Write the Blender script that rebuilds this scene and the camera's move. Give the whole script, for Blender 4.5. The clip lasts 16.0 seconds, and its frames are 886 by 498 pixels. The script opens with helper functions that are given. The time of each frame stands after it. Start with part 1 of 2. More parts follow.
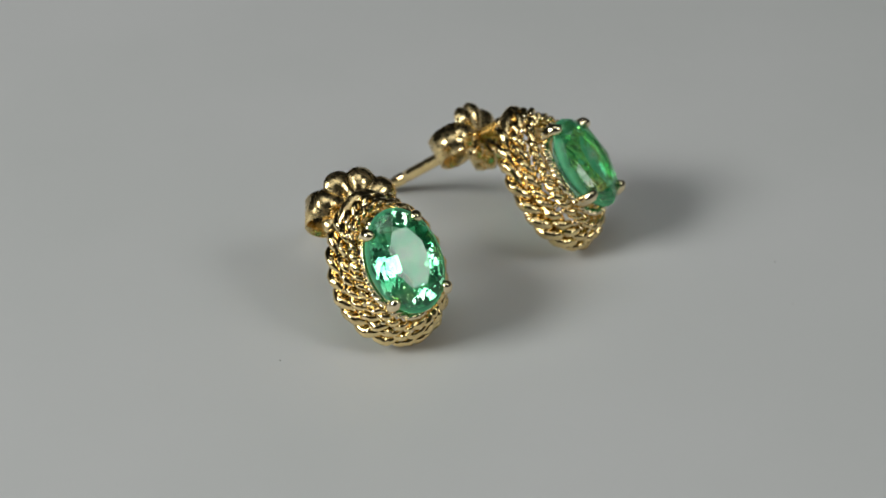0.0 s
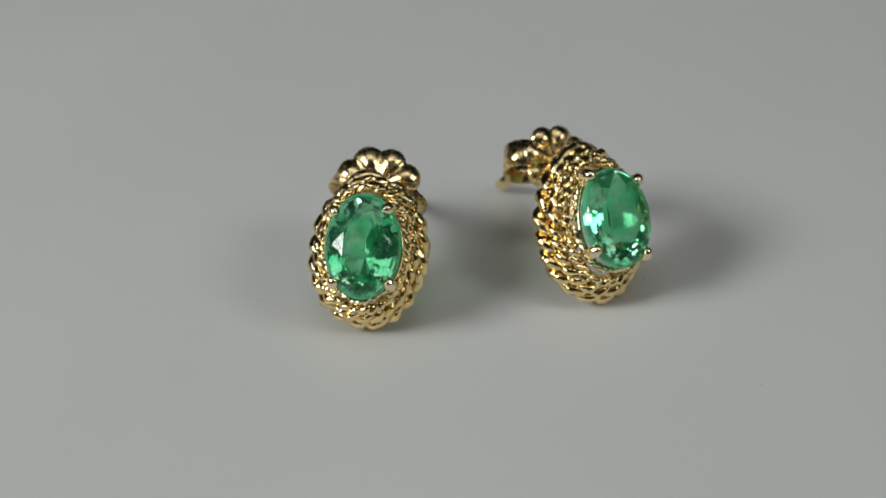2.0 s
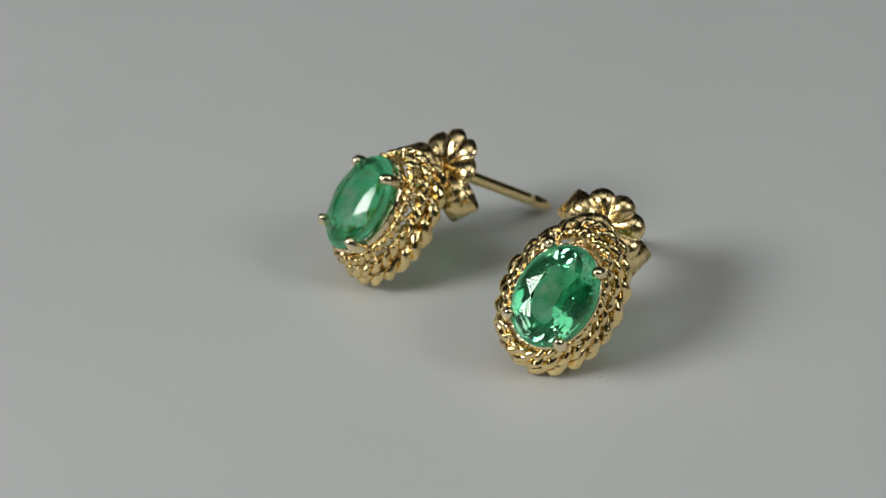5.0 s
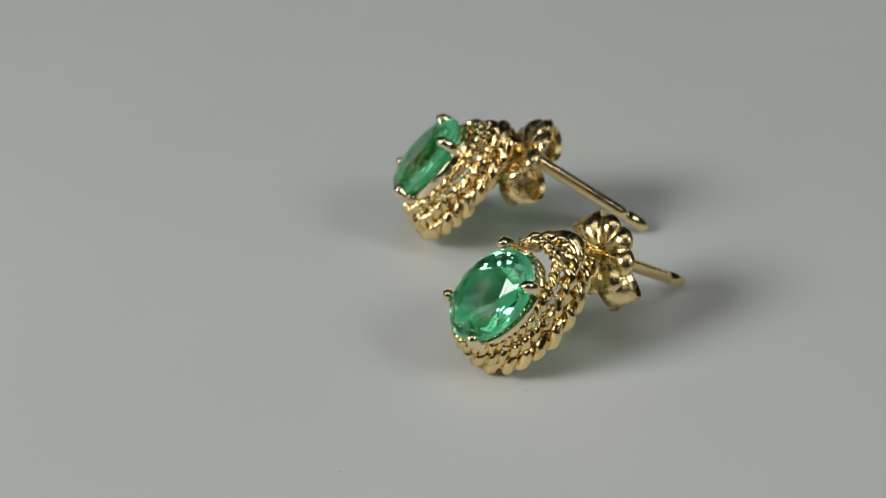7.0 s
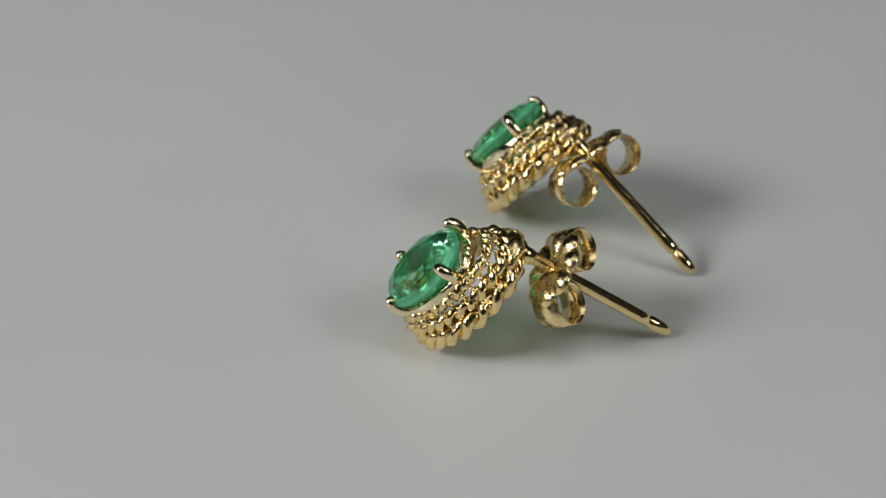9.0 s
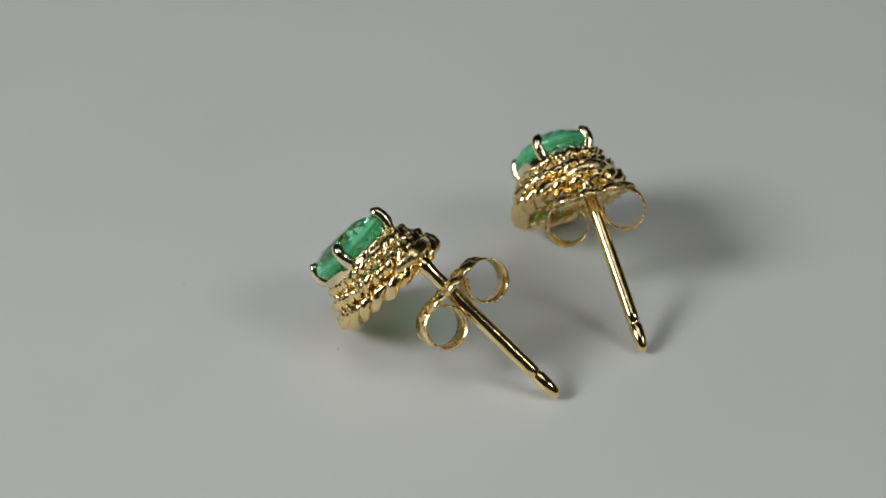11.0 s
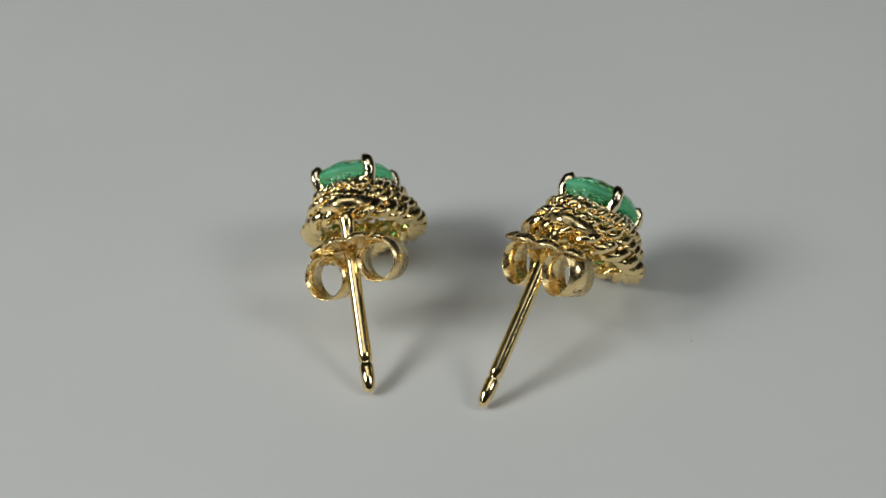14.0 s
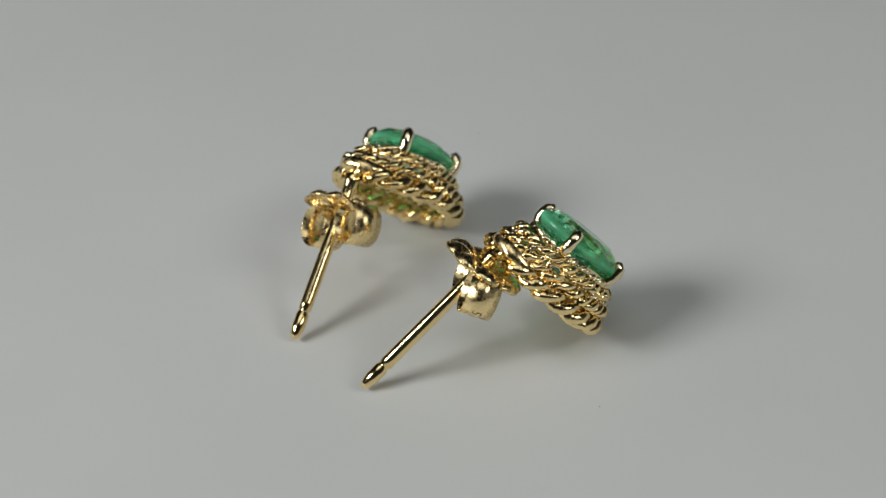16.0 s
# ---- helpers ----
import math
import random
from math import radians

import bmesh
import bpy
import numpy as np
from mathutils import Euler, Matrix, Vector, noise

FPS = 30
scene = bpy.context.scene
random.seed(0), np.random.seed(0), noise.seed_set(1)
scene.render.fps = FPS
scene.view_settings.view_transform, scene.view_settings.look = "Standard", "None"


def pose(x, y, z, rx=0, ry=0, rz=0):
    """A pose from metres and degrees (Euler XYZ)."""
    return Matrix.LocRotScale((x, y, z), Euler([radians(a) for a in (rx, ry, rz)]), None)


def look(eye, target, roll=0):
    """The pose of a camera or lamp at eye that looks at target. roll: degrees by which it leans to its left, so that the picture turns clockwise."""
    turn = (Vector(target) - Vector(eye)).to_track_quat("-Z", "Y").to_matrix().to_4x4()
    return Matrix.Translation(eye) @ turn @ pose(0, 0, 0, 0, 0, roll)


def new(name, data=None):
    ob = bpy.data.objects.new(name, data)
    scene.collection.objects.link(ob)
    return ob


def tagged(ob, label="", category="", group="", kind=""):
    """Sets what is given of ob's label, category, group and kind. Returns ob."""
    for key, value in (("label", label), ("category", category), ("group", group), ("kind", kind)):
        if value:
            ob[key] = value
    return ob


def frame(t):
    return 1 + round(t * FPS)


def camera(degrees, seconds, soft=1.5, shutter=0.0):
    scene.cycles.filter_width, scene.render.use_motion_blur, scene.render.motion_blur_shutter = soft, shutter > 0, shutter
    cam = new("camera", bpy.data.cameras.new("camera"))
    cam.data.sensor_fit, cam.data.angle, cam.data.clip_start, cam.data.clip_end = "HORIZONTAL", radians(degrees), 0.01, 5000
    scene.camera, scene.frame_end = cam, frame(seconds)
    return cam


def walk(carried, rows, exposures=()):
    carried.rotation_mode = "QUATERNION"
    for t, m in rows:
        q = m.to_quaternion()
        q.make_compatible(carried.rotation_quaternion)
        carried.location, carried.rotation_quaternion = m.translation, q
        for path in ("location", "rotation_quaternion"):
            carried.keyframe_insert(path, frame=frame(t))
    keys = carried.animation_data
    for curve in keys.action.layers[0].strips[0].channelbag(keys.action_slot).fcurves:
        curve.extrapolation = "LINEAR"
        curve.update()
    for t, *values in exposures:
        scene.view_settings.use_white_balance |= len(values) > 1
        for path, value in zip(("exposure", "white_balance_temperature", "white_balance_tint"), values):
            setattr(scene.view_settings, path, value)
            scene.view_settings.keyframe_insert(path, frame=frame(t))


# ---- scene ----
# ---------------------------------------------------------------- camera
cam = camera(26.153, 16.0, soft=1.4)
cam.data.dof.use_dof = True
cam.data.dof.focus_distance = 0.122
cam.data.dof.aperture_fstop = 48
MM = 0.001
EYE = pose(0.0, -0.10719, 0.07703, 55.955, 2.655, -0.326)
# seconds, and the sway of the camera in millimetres
SWAY = [(0, 0.13, -2.31, -0.71), (0.5, 0.09, -2.75, -0.33), (1, -0.05, -2.64, -0.04), (1.5, -0.30, -2.08, -0.14), (2, -0.41, -0.90, -0.14), (2.5, 0.00, 0.30, 0.28), (3, 0.36, 1.50, 0.27), (3.5, 0.50, 1.61, 0.45), (4, 0.73, 1.74, 0.49), (4.5, 0.41, 1.68, 0.17), (4.7, 0.48, 1.20, 0.15), (5.2, 0.38, 0.88, 0.18), (5.75, 0.14, 0.09, 0.25), (6.3, -0.10, -0.71, 0.32), (6.8, -0.20, -1.03, 0.35), (7, -0.32, -1.13, 0.30), (7.5, -0.41, -1.52, -0.22)]
SWAY += [(8, -0.41, -1.48, -0.55), (8.5, -0.82, -1.82, -0.48), (9, -0.87, -2.18, -0.29), (9.5, -0.26, -1.60, -0.19), (10, 0.14, -1.28, -0.34), (10.2, 0.56, -0.63, -0.35), (10.7, 0.73, -0.51, -0.54), (11.25, 1.14, -0.20, -1.00), (11.8, 1.56, 0.11, -1.46), (12.3, 1.73, 0.23, -1.65), (12.5, 2.06, 0.07, -1.64), (13, 2.15, -0.83, -1.25), (13.5, 2.07, -0.42, -1.02), (14, 1.17, -0.37, -1.22), (14.5, 0.88, -0.19, -1.48), (15, 0.91, -0.59, -1.45), (15.5, 0.99, -1.30, -0.64), (16, 0.99, -2.08, -0.23)]
walk(cam, [(t, Matrix.Translation((x * MM, y * MM, z * MM)) @ EYE) for t, x, y, z in SWAY], exposures=[(0.0, 0.0), (4.7, 0.01), (9.0, 0.05), (16.0, 0.135)])

# ---------------------------------------------------------------- light
world = bpy.data.worlds.new("dim_room")
scene.world = world
world.use_nodes = True
world.node_tree.nodes["Background"].inputs["Color"].default_value = (0.9, 0.95, 1.0, 1)
world.node_tree.nodes["Background"].inputs["Strength"].default_value = 0.02


def panel_lamp(name, eye, target, watts, width, height, colour):
    data = bpy.data.lights.new(name, "AREA")
    data.shape, data.size, data.size_y = "RECTANGLE", width, height
    data.energy, data.color = watts, colour
    ob = new(name, data)
    ob.matrix_world = look(eye, target)
    return ob


panel_lamp("lamp_left", (-0.402, -0.175, 0.322), (-0.02, 0, 0), 1.62, 0.22, 0.17, (0.975, 1.0, 0.975))
panel_lamp("lamp_right", (0.42, -0.26, 0.42), (0, 0, 0), 0.68, 0.22, 0.18, (0.975, 1.0, 0.975))
# Unseen overhead panel, added as soft fill for the board and the gold.
panel_lamp("overhead_fill", (0.0, -0.3, 1.62), (0, -0.3, 0), 3.5, 1.2, 0.9, (0.97, 1.0, 0.98))


# ---------------------------------------------------------------- materials
def material(name):
    m = bpy.data.materials.new(name)
    m.use_nodes = True
    nt = m.node_tree
    return m, nt, nt.nodes["Principled BSDF"]


def node(nt, kind, **values):
    n = nt.nodes.new(kind)
    for key, value in values.items():
        n.inputs[key.replace("_", " ")].default_value = value
    return n


def noise_of(nt, scale, detail=3.0, rough=0.55):
    co = nt.nodes.new("ShaderNodeTexCoord")
    n = node(nt, "ShaderNodeTexNoise", Scale=scale, Detail=detail, Roughness=rough)
    nt.links.new(co.outputs["Object"], n.inputs["Vector"])
    return n


def ramp(nt, source, stops):
    r = nt.nodes.new("ShaderNodeValToRGB")
    el = r.color_ramp.elements
    el[0].position, el[0].color = stops[0][0], (*stops[0][1], 1)
    el[1].position, el[1].color = stops[-1][0], (*stops[-1][1], 1)
    for pos, col in stops[1:-1]:
        e = el.new(pos)
        e.color = (*col, 1)
    nt.links.new(source, r.inputs["Fac"])
    return r.outputs["Color"]


def bump(nt, bsdf, source, strength, distance):
    b = node(nt, "ShaderNodeBump", Strength=strength, Distance=distance)
    nt.links.new(source, b.inputs["Height"])
    nt.links.new(b.outputs["Normal"], bsdf.inputs["Normal"])


def gold_material(name, colour, rough, waves):
    m, nt, b = material(name)
    b.inputs["Metallic"].default_value = 1.0
    wear = noise_of(nt, 900, 4)
    pale = tuple(min(1.0, c * 1.08 + 0.03) for c in colour)
    nt.links.new(ramp(nt, wear.outputs["Fac"], [(0.3, colour), (0.7, pale)]), b.inputs["Base Color"])
    fine = noise_of(nt, 2600, 3)
    r = ramp(nt, fine.outputs["Fac"], [(0.35, (rough * 0.6,) * 3), (0.7, (rough * 1.5,) * 3)])
    nt.links.new(r, b.inputs["Roughness"])
    big = noise_of(nt, 2300, 3)
    bump(nt, b, big.outputs["Fac"], waves, 0.0001)
    return m


GOLD_ROPE = gold_material("yellow_gold_rope", (0.91, 0.70, 0.34), 0.11, 0.8)
GOLD_SETTING = gold_material("pale_gold_setting", (0.90, 0.76, 0.49), 0.07, 0.5)
GOLD_BACK = gold_material("yellow_gold_sheet", (0.90, 0.69, 0.34), 0.25, 0.3)
GOLD_INNER = gold_material("warm_gold_inside", (0.86, 0.62, 0.28), 0.46, 0.4)
GOLD_POST = gold_material("yellow_gold_wire", (0.89, 0.69, 0.34), 0.12, 0.2)


def emerald_material():
    m, nt, b = material("emerald")
    b.inputs["Transmission Weight"].default_value = 1.0
    b.inputs["IOR"].default_value = 1.60
    b.inputs["Roughness"].default_value = 0.0
    garden = noise_of(nt, 420, 5, 0.6)
    col = ramp(nt, garden.outputs["Fac"], [(0.34, (0.06, 0.78, 0.33)), (0.5, (0.20, 0.95, 0.47)), (0.64, (0.80, 1.0, 0.82))])
    nt.links.new(col, b.inputs["Base Color"])
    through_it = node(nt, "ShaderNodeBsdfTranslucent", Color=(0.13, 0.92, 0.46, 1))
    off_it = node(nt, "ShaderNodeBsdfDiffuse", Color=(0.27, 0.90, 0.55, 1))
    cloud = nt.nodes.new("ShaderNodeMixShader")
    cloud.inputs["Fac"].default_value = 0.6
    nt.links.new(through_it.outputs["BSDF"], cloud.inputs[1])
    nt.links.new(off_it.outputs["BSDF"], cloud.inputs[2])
    mix = nt.nodes.new("ShaderNodeMixShader")
    veil = noise_of(nt, 520, 5, 0.7)
    amount = ramp(nt, veil.outputs["Fac"], [(0.44, (0.0,) * 3), (0.70, (0.20,) * 3)])
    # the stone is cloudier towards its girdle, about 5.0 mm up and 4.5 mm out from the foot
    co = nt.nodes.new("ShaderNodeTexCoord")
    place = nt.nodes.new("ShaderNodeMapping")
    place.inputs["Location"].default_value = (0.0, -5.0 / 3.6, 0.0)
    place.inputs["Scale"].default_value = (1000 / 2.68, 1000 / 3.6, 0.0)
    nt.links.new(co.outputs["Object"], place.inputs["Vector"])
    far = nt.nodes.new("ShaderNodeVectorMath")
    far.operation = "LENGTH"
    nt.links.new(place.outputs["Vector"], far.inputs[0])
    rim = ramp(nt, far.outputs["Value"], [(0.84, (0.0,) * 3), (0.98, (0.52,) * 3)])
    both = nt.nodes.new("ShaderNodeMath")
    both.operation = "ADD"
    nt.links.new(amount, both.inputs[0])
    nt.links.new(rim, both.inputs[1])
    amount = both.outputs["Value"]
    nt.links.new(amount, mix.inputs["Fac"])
    nt.links.new(b.outputs["BSDF"], mix.inputs[1])
    nt.links.new(cloud.outputs["Shader"], mix.inputs[2])
    nt.links.new(mix.outputs["Shader"], nt.nodes["Material Output"].inputs["Surface"])
    return m


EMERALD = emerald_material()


def board_material():
    m, nt, b = material("white_satin_board")
    cloud = noise_of(nt, 26, 3)
    fine = noise_of(nt, 900, 4, 0.6)
    tint = ramp(nt, cloud.outputs["Fac"], [(0.3, (0.655, 0.665, 0.655)), (0.7, (0.70, 0.70, 0.70))])
    nt.links.new(tint, b.inputs["Base Color"])
    r = ramp(nt, fine.outputs["Fac"], [(0.3, (0.36,) * 3), (0.7, (0.50,) * 3)])
    co = nt.nodes.new("ShaderNodeTexCoord")
    drawn = nt.nodes.new("ShaderNodeMapping")
    drawn.inputs["Rotation"].default_value = (0, 0, 0.5)
    drawn.inputs["Scale"].default_value = (1.0, 5.0, 1.0)
    nt.links.new(co.outputs["Object"], drawn.inputs["Vector"])
    smear = node(nt, "ShaderNodeTexNoise", Scale=60, Detail=4, Roughness=0.6)
    nt.links.new(drawn.outputs["Vector"], smear.inputs["Vector"])
    wiped = nt.nodes.new("ShaderNodeMath")
    wiped.operation = "MULTIPLY"
    nt.links.new(r, wiped.inputs[0])
    nt.links.new(ramp(nt, smear.outputs["Fac"], [(0.35, (0.85,) * 3), (0.65, (1.12,) * 3)]), wiped.inputs[1])
    nt.links.new(wiped.outputs["Value"], b.inputs["Roughness"])
    b.inputs["Specular IOR Level"].default_value = 0.4
    bump(nt, b, fine.outputs["Fac"], 0.10, 0.00005)
    return m


BOARD = board_material()


def plain_material(name, dark, light, scale, rough):
    m, nt, b = material(name)
    n = noise_of(nt, scale, 5, 0.6)
    nt.links.new(ramp(nt, n.outputs["Fac"], [(0.3, dark), (0.7, light)]), b.inputs["Base Color"])
    b.inputs["Roughness"].default_value = rough
    bump(nt, b, n.outputs["Fac"], 0.15, 0.001)
    return m


DUST = plain_material("grey_dust", (0.24, 0.23, 0.21), (0.36, 0.34, 0.32), 4000, 0.9)
ENGRAVED = plain_material("engraved_mark", (0.16, 0.11, 0.05), (0.24, 0.17, 0.08), 3000, 0.5)
# Tone of the unseen surround, kept dark to deepen reflections in the gold.
WALL = plain_material("dark_room_surround", (0.13, 0.132, 0.13), (0.17, 0.17, 0.168), 3, 0.9)
DESK = plain_material("grey_desk_laminate", (0.16, 0.16, 0.155), (0.21, 0.21, 0.205), 8, 0.6)


# ---------------------------------------------------------------- mesh helpers
def link(name, bm, mat, parent=None, label="", smooth=True):
    me = bpy.data.meshes.new(name)
    bm.normal_update()
    bm.to_mesh(me)
    bm.free()
    if smooth:
        me.polygons.foreach_set("use_smooth", [True] * len(me.polygons))
    me.materials.append(mat)
    ob = new(name, me)
    ob.parent = parent
    return tagged(ob, label) if label else ob


def tube(bm, points, radii, sides=10, closed=False):
    """A tube along points (metres), with a radius for each."""
    rings = []
    n = len(points)
    ref = None
    for i, p in enumerate(points):
        a = points[(i - 1) % n] if closed or i else points[0]
        c = points[(i + 1) % n] if closed or i < n - 1 else points[-1]
        t = (c - a).normalized()
        if ref is None:
            ref = t.orthogonal().normalized()
        ref = (ref - t * ref.dot(t)).normalized()
        side = t.cross(ref)
        rings.append([bm.verts.new(p + (ref * math.cos(2 * math.pi * k / sides) + side * math.sin(2 * math.pi * k / sides)) * radii[i]) for k in range(sides)])
    last = n if closed else n - 1
    for i in range(last):
        r0, r1 = rings[i], rings[(i + 1) % n]
        shift = 0
        if closed and i == n - 1:
            shift = min(range(sides), key=lambda s: (r1[s].co - r0[0].co).length)
        for k in range(sides):
            bm.faces.new((r0[k], r0[(k + 1) % sides], r1[(k + 1 + shift) % sides], r1[(k + shift) % sides]))
    if not closed:
        bm.faces.new(list(reversed(rings[0])))
        bm.faces.new(rings[-1])
    bmesh.ops.recalc_face_normals(bm, faces=bm.faces[:])


def box_mesh(bm, size, centre, bevel=0.0):
    made = bmesh.ops.create_cube(bm, size=1.0, matrix=Matrix.Translation(centre) @ Matrix.Diagonal((*size, 1)))
    if bevel:
        edges = list({e for v in made["verts"] for e in v.link_edges})
        bmesh.ops.bevel(bm, geom=edges, offset=bevel, segments=2, affect="EDGES")


# ---------------------------------------------------------------- unseen room and turning board
def room():
    # Room and desk stay out of view, added dark for the gold to reflect.
    half, high, thick, low = 1.6, 1.7, 0.1, -0.78
    mid = (high + low) / 2
    for name, size, centre in (
        ("wall_north", (2 * half + 2 * thick, thick, high - low), (0, half + thick / 2, mid)),
        ("wall_south", (2 * half + 2 * thick, thick, high - low), (0, -half - thick / 2, mid)),
        ("wall_east", (thick, 2 * half, high - low), (half + thick / 2, 0, mid)),
        ("wall_west", (thick, 2 * half, high - low), (-half - thick / 2, 0, mid)),
        ("floor", (2 * half, 2 * half, thick), (0, 0, low - thick / 2)),
        ("ceiling", (2 * half + 2 * thick, 2 * half + 2 * thick, thick), (0, 0, high + thick / 2)),
    ):
        bm = bmesh.new()
        box_mesh(bm, size, centre)
        tagged(link(name, bm, WALL, smooth=False), "unseen dark room surface, added for reflections", kind="structure")
    desk = tagged(new("desk"), "plain grey laminate desk under the turning board", "desk")
    desk.location = (0, 0, low)
    bm = bmesh.new()
    box_mesh(bm, (1.4, 0.9, 0.03), (0, 0, -0.035 - low), 0.003)
    link("desktop", bm, DESK, desk, smooth=False)
    for x in (-0.64, 0.64):
        for y in (-0.39, 0.39):
            bm = bmesh.new()
            box_mesh(bm, (0.05, 0.05, -0.05 - low), (x, y, (-0.05 - low) / 2), 0.003)
            link("leg", bm, DESK, desk, smooth=False)


def lathe(bm, profile, sides):
    """A turned solid about z from (radius, height) pairs."""
    rings = [[bm.verts.new((r * math.cos(2 * math.pi * k / sides), r * math.sin(2 * math.pi * k / sides), z)) for k in range(sides)] for r, z in profile]
    for a, b in zip(rings, rings[1:]):
        for k in range(sides):
            bm.faces.new((a[k], a[(k + 1) % sides], b[(k + 1) % sides], b[k]))
    bm.faces.new(list(reversed(rings[0])))
    bm.faces.new(rings[-1])


def turning_board():
    board = tagged(new("turntable"), "white satin round display board, turning slowly", "turntable")
    bm = bmesh.new()
    lathe(bm, [(0.255, -0.02), (0.258, -0.018), (0.26, -0.016), (0.26, -0.002), (0.2594, -0.0006), (0.258, 0.0)], 160)
    ob = link("top_plate", bm, BOARD, board, smooth=False)
    # dust lying on the board
    bm = bmesh.new()
    rng = random.Random(4)
    spots = [(-18.08, -11.5, 0.07), (3.27, 15.9, 0.08), (3.36, 15.93, 0.07), (-14.14, -14.77, 0.08), (-0.65, -10.8, 0.09), (-0.80, -10.77, 0.07)]
    for x, y, width in spots:
        s = 0.75 * width
        m = pose(x * MM, y * MM, s * MM * 0.25, 0, 0, rng.uniform(0, 180)) @ Matrix.Diagonal((s * MM * rng.uniform(0.8, 1.6), s * MM * 0.6, s * MM * 0.3, 1))
        bmesh.ops.create_icosphere(bm, subdivisions=1, radius=1.0, matrix=m)
    tagged(link("dust", bm, DUST, board, "tiny dark dust specks"), kind="stuff")
    return board


# ---------------------------------------------------------------- earrings
BASE = Vector((0.0, -5.0, -4.5))  # foot of the rope oval, seen from the stone's middle, in millimetres


def oval(a, b, t, rise=1.0):
    """A point of an oval; rise stretches its upper half."""
    y = b * math.sin(t)
    return Vector((a * math.cos(t), y * rise if y > 0 else y, 0))


def even_oval(a, b, count):
    """Parameters of points evenly spaced along an oval."""
    fine = 2000
    length = [0.0]
    for i in range(fine):
        length.append(length[-1] + (oval(a, b, 2 * math.pi * (i + 1) / fine) - oval(a, b, 2 * math.pi * i / fine)).length)
    out, j = [], 0
    for i in range(count):
        want = length[-1] * i / count
        while length[j + 1] < want:
            j += 1
        out.append(2 * math.pi * (j + (want - length[j]) / (length[j + 1] - length[j])) / fine)
    return out


def scaled(bm):
    """From millimetres about the stone to metres about the foot."""
    for v in bm.verts:
        v.co = (v.co - BASE) * MM
    return bm


def rope_ring(a, b, z, shift, helix, strand, turns, rise, phase, rng):
    """Two strands twisted round an oval."""
    bm = bmesh.new()
    steps = turns * 14
    ts = even_oval(a, b, steps)
    wob = [rng.uniform(-1, 1) for _ in range(12)]
    for k in range(2):
        pts, radii = [], []
        for i, t in enumerate(ts):
            n = Vector((math.cos(t) / a, math.sin(t) / b, 0)).normalized()
            n = (n + Vector((0, 0, 0.35))).normalized()
            up = Vector((0, 0, 1))
            up = (up - n * up.dot(n)).normalized()
            ph = 2 * math.pi * turns * i / steps + k * math.pi + phase
            soft = 1 + 0.05 * wob[(i * 12 // steps) % 12]
            pts.append(oval(a, b, t, rise) + Vector((*shift, z)) + (n * math.cos(ph) + up * math.sin(ph)) * helix * soft)
            radii.append(strand * soft)
        tube(bm, pts, radii, 12, closed=True)
    # the casting is a little uneven
    off = Vector((rng.uniform(0, 50), rng.uniform(0, 50), 0))
    for v in bm.verts:
        v.co += noise.noise_vector(v.co * 0.9 + off) * 0.13 + noise.noise_vector(v.co * 3.0 + off) * 0.115
    return scaled(bm)


def stone_mesh(a, b):
    """An oval brilliant: table, crown, girdle and pavilion facets."""
    bm = bmesh.new()
    layers = ((0.50, 0.60, 0.67, 8, 0.5), (0.78, 0.82, 0.42, 8, 0.0), (0.90, 0.92, 0.14, 16, 0.5), (1.0, 1.0, -0.26, 32, 0.0), (1.0, 1.0, -0.38, 32, 0.0),
              (0.88, 0.885, -0.90, 16, 0.5), (0.72, 0.74, -1.38, 8, 0.0), (0.56, 0.60, -1.80, 16, 0.5), (0.38, 0.45, -2.18, 8, 0.5))
    for sx, sy, z, n, off in layers:
        for k in range(n):
            p = oval(a * sx, b * sy, 2 * math.pi * (k + off) / n)
            bm.verts.new((p.x, p.y, z))
    for y in (-0.6, 0.6):
        bm.verts.new((0, y, -2.78))
    bmesh.ops.convex_hull(bm, input=bm.verts[:])
    bmesh.ops.dissolve_limit(bm, angle_limit=radians(1.5), verts=bm.verts[:], edges=bm.edges[:])
    bmesh.ops.recalc_face_normals(bm, faces=bm.faces[:])
    return scaled(bm)


def seat_mesh():
    """The open basket under the stone: high along the long sides, low at the ends."""
    bm = bmesh.new()
    n = 64
    rows = []
    for k in range(n):
        t = 2 * math.pi * k / n
        side = abs(math.cos(t)) ** 1.6
        top = -1.30 + 0.36 * side
        ring = []
        for s, z in ((0.86, -1.95), (0.98, -1.95), (1.03, -1.7), (1.0 + 0.045 * side, top), (0.965 + 0.04 * side, top + 0.04), (0.93, top - 0.12)):
            p = oval(2.5 * s, 3.5 * s, t)
            ring.append(bm.verts.new((p.x, p.y, z + 0.07 * math.sin(17 * t) * (z < -1.4))))
        rows.append(ring)
    for i in range(n):
        r0, r1 = rows[i], rows[(i + 1) % n]
        for k in range(6):
            bm.faces.new((r0[k], r1[k], r1[(k + 1) % 6], r0[(k + 1) % 6]))
    bmesh.ops.recalc_face_normals(bm, faces=bm.faces[:])
    return scaled(bm)


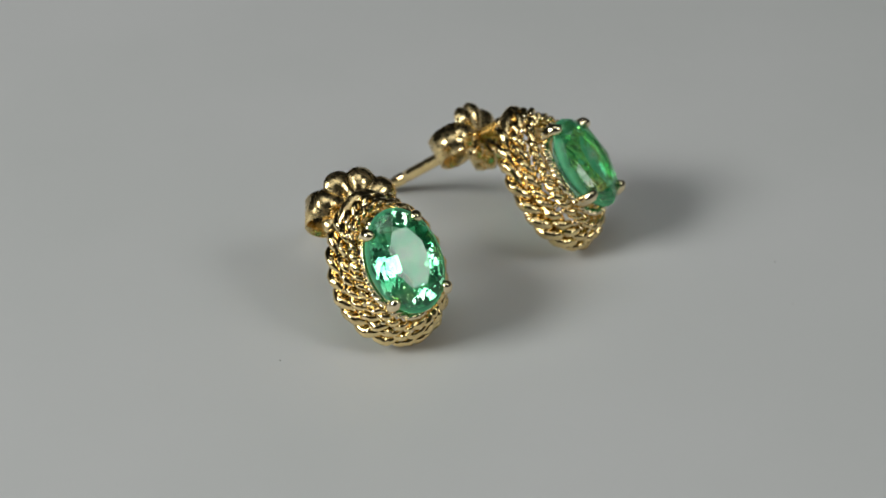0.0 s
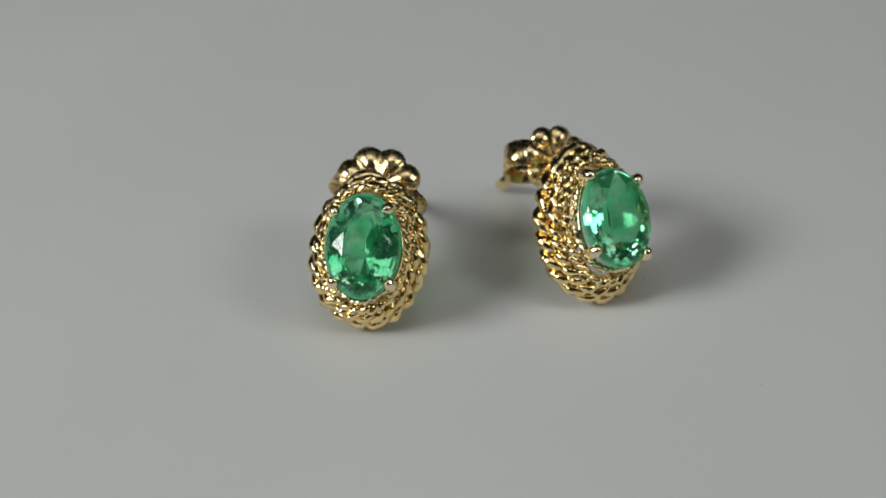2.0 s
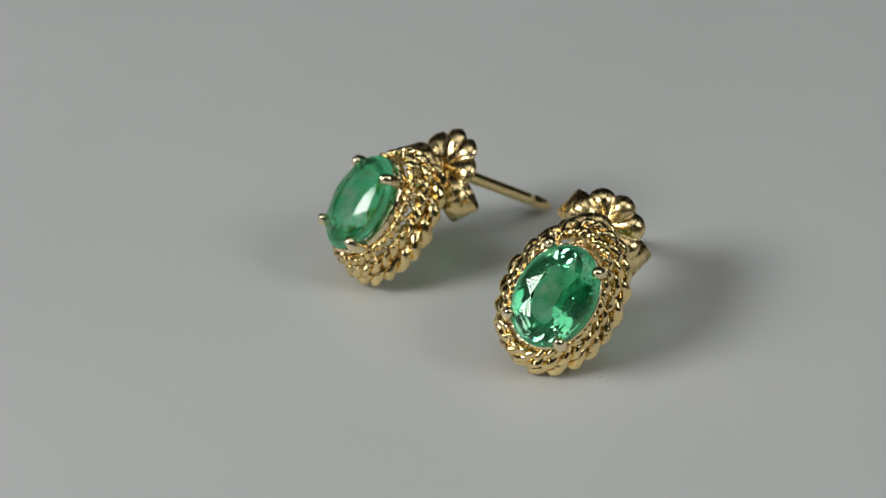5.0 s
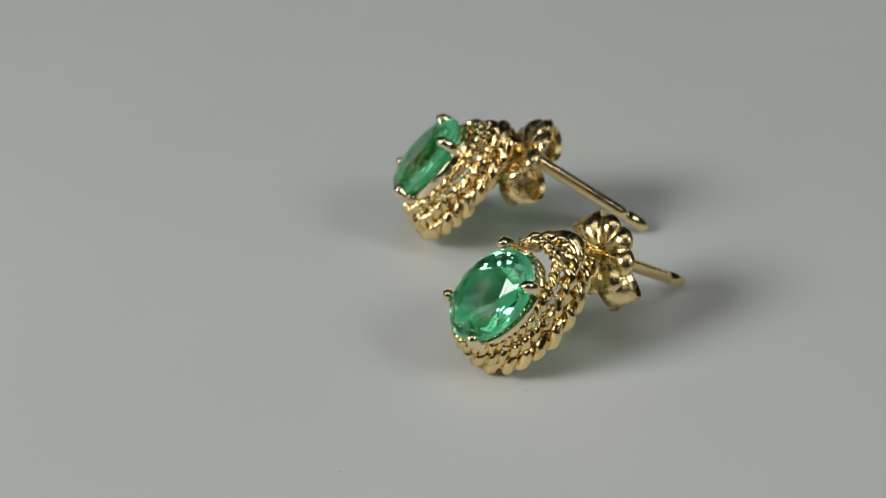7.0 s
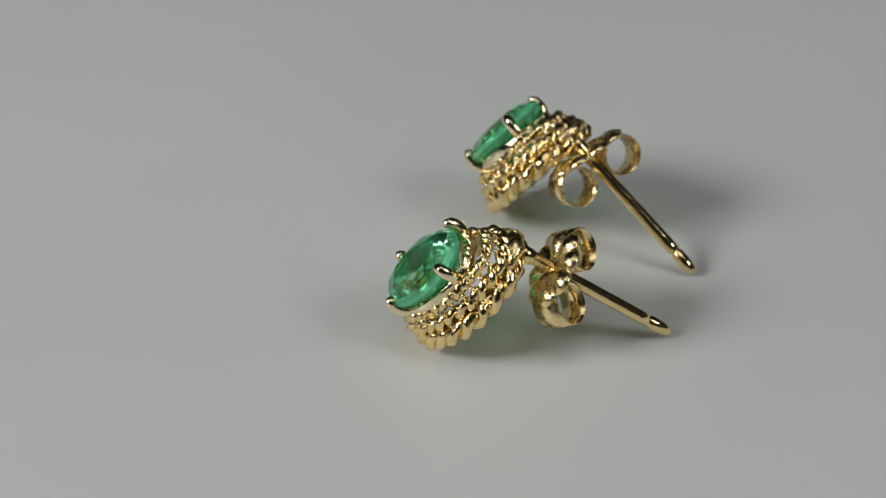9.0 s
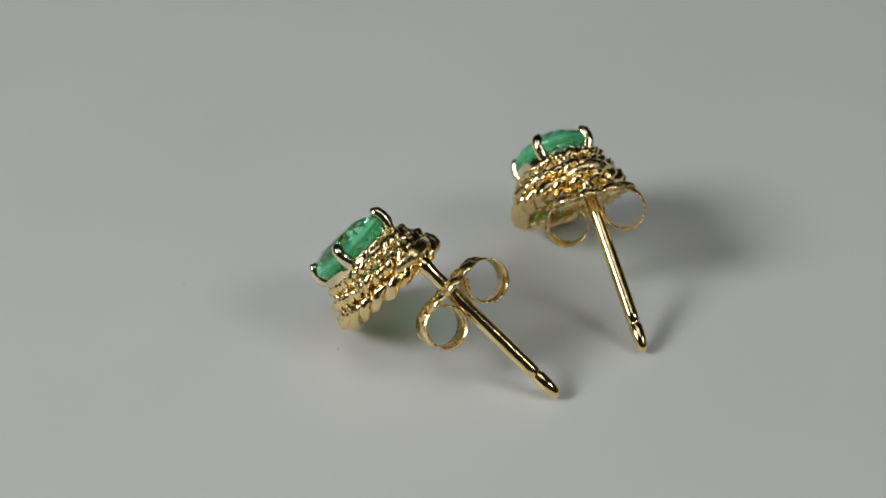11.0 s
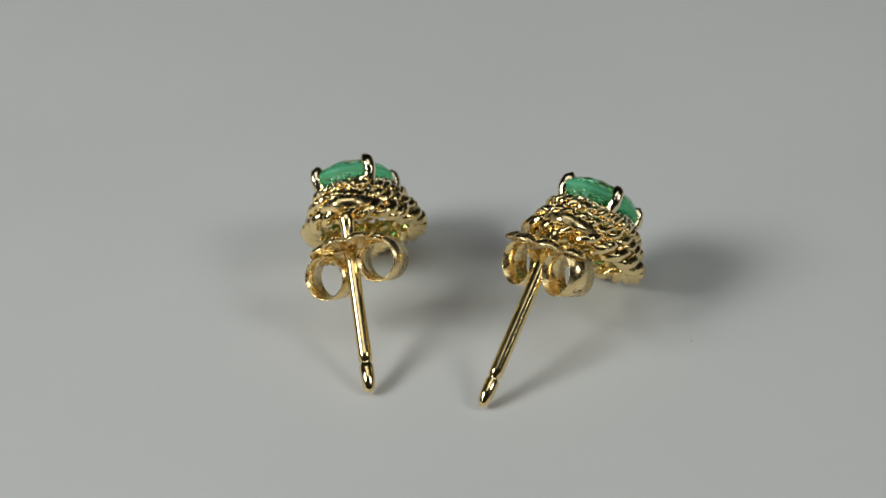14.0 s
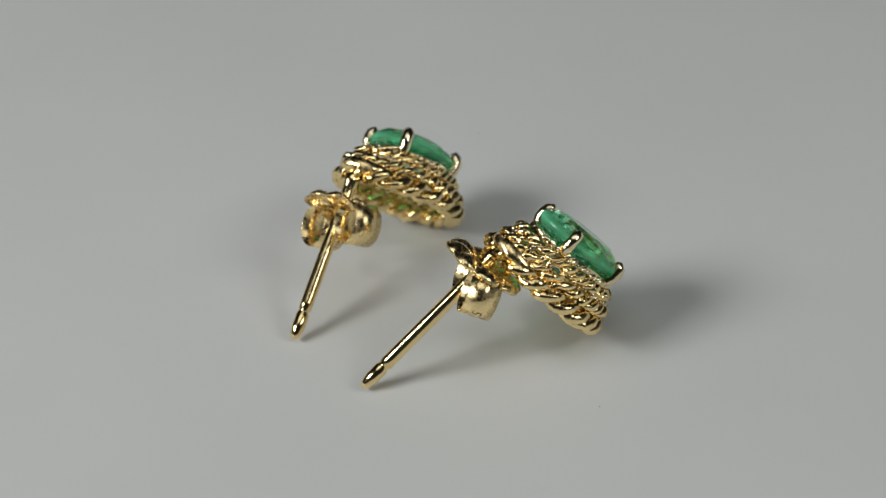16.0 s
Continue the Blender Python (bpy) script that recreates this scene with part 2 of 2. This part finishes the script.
def prong_mesh(x, y):
    """A claw that rises past the girdle and bends over the stone."""
    bm = bmesh.new()
    out = Vector((x / 2.5, y / 3.5, 0)).normalized()
    foot = Vector((x, y, -2.0)) - out * 0.26
    pts = [foot - out * 0.42, foot - out * 0.16 + Vector((0, 0, 0.7)), foot + out * 0.14 + Vector((0, 0, 1.35)), foot + out * 0.14 + Vector((0, 0, 1.75)),
           foot + out * 0.06 + Vector((0, 0, 2.08)), foot - out * 0.08 + Vector((0, 0, 2.20)), foot - out * 0.32 + Vector((0, 0, 2.18))]
    tube(bm, pts, [0.40, 0.41, 0.42, 0.42, 0.42, 0.39, 0.24], 12)
    for v in bm.verts:
        v.co += noise.noise_vector(v.co * 2.5) * 0.05
    return scaled(bm)


def post_mesh(base, tip):
    bm = bmesh.new()
    d = tip - base
    length = d.length
    d.normalize()
    prof = [(-0.9, 0.5), (-0.1, 0.54), (0.2, 0.49), (0.5, 0.44), (1.0, 0.44), (length - 2.6, 0.45), (length - 2.15, 0.45), (length - 2.05, 0.36), (length - 1.9, 0.36),
            (length - 1.78, 0.45), (length - 0.8, 0.44), (length - 0.3, 0.35), (length - 0.08, 0.22), (length, 0.08)]
    tube(bm, [base + d * s for s, _ in prof], [r for _, r in prof], 20)
    return scaled(bm)


def petal_plate(spread):
    """The scalloped front plate of the clutch, dished, with a hole for the post."""
    bm = bmesh.new()
    n, rings = 120, 9
    fronts, backs = [], []
    for j in range(rings + 1):
        u = j / rings
        fr, bk = [], []
        for k in range(n):
            t = 2 * math.pi * k / n
            lobe = abs(math.cos(4 * t + 0.0))
            edge = spread * (2.30 + 0.48 * lobe ** 0.6 + 0.22 * math.cos(t) ** 2)
            r = 0.5 + (edge - 0.5) * u
            z = 0.38 * lobe ** 0.7 * math.sin(math.pi * u ** 1.5) ** 0.8 - 0.14 * u ** 4
            fr.append(bm.verts.new((r * math.cos(t), r * math.sin(t), z)))
            bk.append(bm.verts.new((r * math.cos(t) * 0.985, r * math.sin(t) * 0.985, z - 0.16)))
        fronts.append(fr)
        backs.append(bk)
    for j in range(rings):
        for k in range(n):
            q = (k + 1) % n
            bm.faces.new((fronts[j][k], fronts[j + 1][k], fronts[j + 1][q], fronts[j][q]))
            bm.faces.new((backs[j][k], backs[j][q], backs[j + 1][q], backs[j + 1][k]))
    for k in range(n):
        q = (k + 1) % n
        bm.faces.new((fronts[-1][k], backs[-1][k], backs[-1][q], fronts[-1][q]))
        bm.faces.new((fronts[0][k], fronts[0][q], backs[0][q], backs[0][k]))
    bmesh.ops.recalc_face_normals(bm, faces=bm.faces[:])
    return bm


def scroll_mesh(sign):
    """A broad strip that leaves the plate's edge and curls back to the post."""
    bm = bmesh.new()
    steps, thick = 40, 0.13
    rows = []
    for i in range(steps + 1):
        u = i / steps
        ang = radians(100 - 335 * u)
        rad = 1.52 - 0.14 * u
        cx, cz = 1.96, -1.46
        half = 1.06 - 0.10 * u
        row = []
        for r, y in ((rad, -half), (rad, half), (rad - thick, half), (rad - thick, -half)):
            row.append(bm.verts.new((sign * (cx + r * math.cos(ang)), y, cz + r * math.sin(ang))))
        rows.append(row)
    for a, b in zip(rows, rows[1:]):
        for k in range(4):
            bm.faces.new((a[k], a[(k + 1) % 4], b[(k + 1) % 4], b[k]))
    bm.faces.new(rows[0])
    bm.faces.new(list(reversed(rows[-1])))
    bmesh.ops.recalc_face_normals(bm, faces=bm.faces[:])
    sharp = [e for e in bm.edges if len(e.link_faces) == 2 and e.calc_face_angle() > radians(50)]
    bmesh.ops.bevel(bm, geom=sharp, offset=0.04, segments=2, affect="EDGES", clamp_overlap=True)
    return bm


def mark_mesh(sign, digit):
    """A worn mark stamped on the outside of a scroll: a digit where it can be read, plain bars for the rest."""
    bm = bmesh.new()

    def wrapped(a, y):
        rad = 1.52 - 0.14 * (100 - a) / 335 + 0.004
        return (sign * (1.96 + rad * math.cos(radians(a))), y, -1.46 + rad * math.sin(radians(a)))

    if digit:
        text = bpy.data.curves.new("digit", "FONT")
        text.body, text.size, text.align_x, text.align_y = digit, 0.95, "CENTER", "CENTER"
        ob = bpy.data.objects.new("digit", text)
        flat = ob.to_mesh()
        corners = [bm.verts.new(wrapped(-38 - math.degrees(v.co.x / 1.46), 0.0 - v.co.y)) for v in flat.vertices]
        for p in flat.polygons:
            bm.faces.new([corners[i] for i in p.vertices])
        ob.to_mesh_clear()
        bpy.data.objects.remove(ob)
    for y, mid in ((0.05, -70),) if digit else ((0.05, -46), (0.05, -70)):
        for a0, a1 in ((mid - 8, mid - 5), (mid + 3, mid + 6)):
            bm.faces.new([bm.verts.new(wrapped(a, y + dy)) for a, dy in ((a0, -0.2), (a1, -0.2), (a1, 0.2), (a0, 0.2))])
    bmesh.ops.solidify(bm, geom=bm.faces[:], thickness=0.006)
    return bm


def liner_mesh(shift):
    """The smooth inner wall of the hollow oval, behind the two outer ropes."""
    bm = bmesh.new()
    n = 72
    rows = []
    for k in range(n):
        t = 2 * math.pi * k / n
        ring = []
        for a, b, z in ((3.36, 4.36, -4.2), (3.18, 4.24, -3.5), (3.02, 4.14, -2.9), (2.90, 4.02, -2.9), (3.04, 4.08, -3.5), (3.20, 4.20, -4.2)):
            p = oval(a, b, t, 1.09)
            ring.append(bm.verts.new((p.x + shift[0], p.y + shift[1], z + 0.05 * math.sin(9 * t))))
        rows.append(ring)
    for i in range(n):
        r0, r1 = rows[i], rows[(i + 1) % n]
        for k in range(6):
            bm.faces.new((r0[k], r1[k], r1[(k + 1) % 6], r0[(k + 1) % 6]))
    bmesh.ops.recalc_face_normals(bm, faces=bm.faces[:])
    for v in bm.verts:
        v.co += noise.noise_vector(v.co * 1.3) * 0.07
    return scaled(bm)


def granule_mesh(shift, rise, rng):
    """Small cast grains that tie the two inner ropes together, with gaps between them."""
    bm = bmesh.new()
    for a, b, z, size, count in ((2.95, 4.22, -2.32, 0.21, 26), (3.28, 4.42, -3.3, 0.20, 18)):
        for t in even_oval(a, b, count):
            t += rng.uniform(-0.06, 0.06)
            s = size * rng.uniform(0.75, 1.25)
            m = Matrix.Translation(oval(a, b, t, rise) + Vector((shift[0], shift[1], z + rng.uniform(-0.08, 0.08))))
            bmesh.ops.create_icosphere(bm, subdivisions=2, radius=s, matrix=m @ Matrix.Diagonal((1, 1, rng.uniform(1.0, 1.6), 1)))
    for v in bm.verts:
        v.co += noise.noise_vector(v.co * 3.0) * 0.05
    return scaled(bm)


def mount_mesh(shift, rise):
    """The plain thick bow at the top of the back, from which the post springs."""
    bm = bmesh.new()
    pts, radii = [], []
    for i in range(25):
        u = i / 24
        t = radians(68 + 64 * u)
        swell = math.sin(math.pi * u) ** 0.7
        pts.append(oval(3.40, 4.72, t, rise) + Vector((*shift, -3.35)))
        radii.append(0.16 + 0.42 * swell)
    tube(bm, pts, radii, 16)
    for v in bm.verts:
        v.co += noise.noise_vector(v.co * 1.1) * 0.12
    return scaled(bm)


def earring(label, prongs, size, shift, base, tip, clutch_at, clutch_tilt, marked, digit, lift, spread, seed):
    rng = random.Random(seed)
    thing = tagged(new("earring"), label, "earring", group="pair of emerald earrings")
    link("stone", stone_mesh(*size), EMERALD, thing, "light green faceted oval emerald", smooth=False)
    setting = link("setting", seat_mesh(), GOLD_SETTING, thing, "polished gold basket under the stone")
    for x, y in prongs:
        link("prong", prong_mesh(x, y), GOLD_SETTING, setting)
    for a, b, z, helix, strand, turns, rise in RINGS:
        link("rope_ring", rope_ring(a, b, z, shift, helix, strand, turns, rise + (lift if a > 2.9 else 0.5 * lift if a > 2.5 else 0.0), rng.uniform(0, 6), rng), GOLD_ROPE if a > 2.5 else GOLD_SETTING, thing)
    tagged(link("granulation", granule_mesh(shift, 1.09 + lift, rng), GOLD_SETTING, thing, "tiny gold grains between the ropes"), kind="stuff")
    link("inner_wall", liner_mesh(shift), GOLD_INNER, thing, "smooth gold inner wall of the hollow back")
    base, tip = Vector(base), Vector(tip)
    link("post_mount", mount_mesh(shift, 1.10 + lift), GOLD_BACK, thing, "smooth gold bow at the top of the back")
    link("post", post_mesh(base, tip), GOLD_POST, thing, "plain gold post with a notched tip")
    d = (tip - base).normalized()
    mid = base + d * ((clutch_at - base.z) / d.z)
    turn = Matrix.Translation(mid) @ d.to_track_quat("-Z", "Y").to_matrix().to_4x4() @ pose(0, 0, 0, *clutch_tilt)
    bm = petal_plate(spread)
    bm.transform(turn @ pose(0, 0, 0, 13, 0, 0))  # the scrolls are bent back a little from the plate
    clutch = link("butterfly_clutch", scaled(bm), GOLD_BACK, thing, "scalloped gold friction back on the post")
    for sign in (-1, 1):
        bm = scroll_mesh(sign)
        bm.transform(turn)
        link("scroll", scaled(bm), GOLD_BACK, clutch)
        if sign == marked:
            bm = mark_mesh(sign, digit)
            bm.transform(turn)
            link("hallmark", scaled(bm), ENGRAVED, clutch, "two small engraved marks", smooth=False)
    return thing


# half widths, depth, twist radius, strand radius, twists, stretch of the upper half
RINGS = (
    (2.40, 3.42, -1.26, 0.11, 0.17, 20, 1.0),
    (2.76, 4.00, -1.85, 0.17, 0.22, 17, 1.09),
    (3.10, 4.38, -2.80, 0.24, 0.29, 13, 1.09),
    (3.48, 4.46, -3.82, 0.32, 0.38, 10, 1.09),
)

room()
board = turning_board()
LABEL = "gold rope-oval stud earring, green emerald"
earring_a = earring(LABEL + ", clutch pushed up tight", [(-2.13, 2.35), (1.72, 2.64), (-1.99, -2.66), (2.09, -2.63)], (2.58, 3.55), (-0.14, -0.12), (0.0, 4.74, -4.6), (0.14, 5.61, -16.37), -5.1, (-24.0, -4.5, -15.0), -1, "5", 0.0, 1.05, 1)
earring_b = earring(LABEL + ", clutch standing off", [(-2.16, 2.93), (1.87, 2.79), (-2.2, -2.56), (2.0, -2.65)], (2.64, 3.48), (-0.28, -0.03), (-0.7, 5.5, -4.6), (-0.63, 6.5, -16.19), -6.35, (-15.0, 2.5, -8.0), 1, "", 0.10, 0.95, 2)

REST_A = pose(-0.002134, 0.008912, 0.006983, 48.688, 0.224, -107.285) @ Matrix.Translation(BASE * MM)
REST_B = pose(-0.002401, -0.008462, 0.006540, 45.934, 17.081, -80.337) @ Matrix.Translation(BASE * MM)


# ---------------------------------------------------------------- what moves
def motions():
    # seconds, turn of the board in degrees
    angles = [(0, 134.51), (0.5, 125.96), (1, 117.42), (1.5, 108.75), (2, 100.35), (2.5, 91.65), (3, 83.24), (3.5, 74.63), (4, 66.09), (4.5, 57.73), (4.7, 54.34), (5.2, 45.76), (5.75, 36.31), (6.3, 26.87), (6.8, 18.28), (7, 14.92), (7.5, 6.40), (8, -2.10), (8.5, -10.65), (9, -19.10), (9.5, -27.56), (10, -36.07), (10.2, -39.44), (10.7, -48.07), (11.25, -57.57), (11.8, -67.07), (12.3, -75.71), (12.5, -79.06), (13, -87.47), (13.5, -95.91), (14, -104.56), (14.5, -113.14), (15, -121.78), (15.5, -130.32), (16, -138.95)]
    turns = [(t, pose(0, 0, 0, 0, 0, a)) for t, a in angles]
    walk(board, turns)
    walk(earring_a, [(t, m @ REST_A) for t, m in turns])
    walk(earring_b, [(t, m @ REST_B) for t, m in turns])


motions()
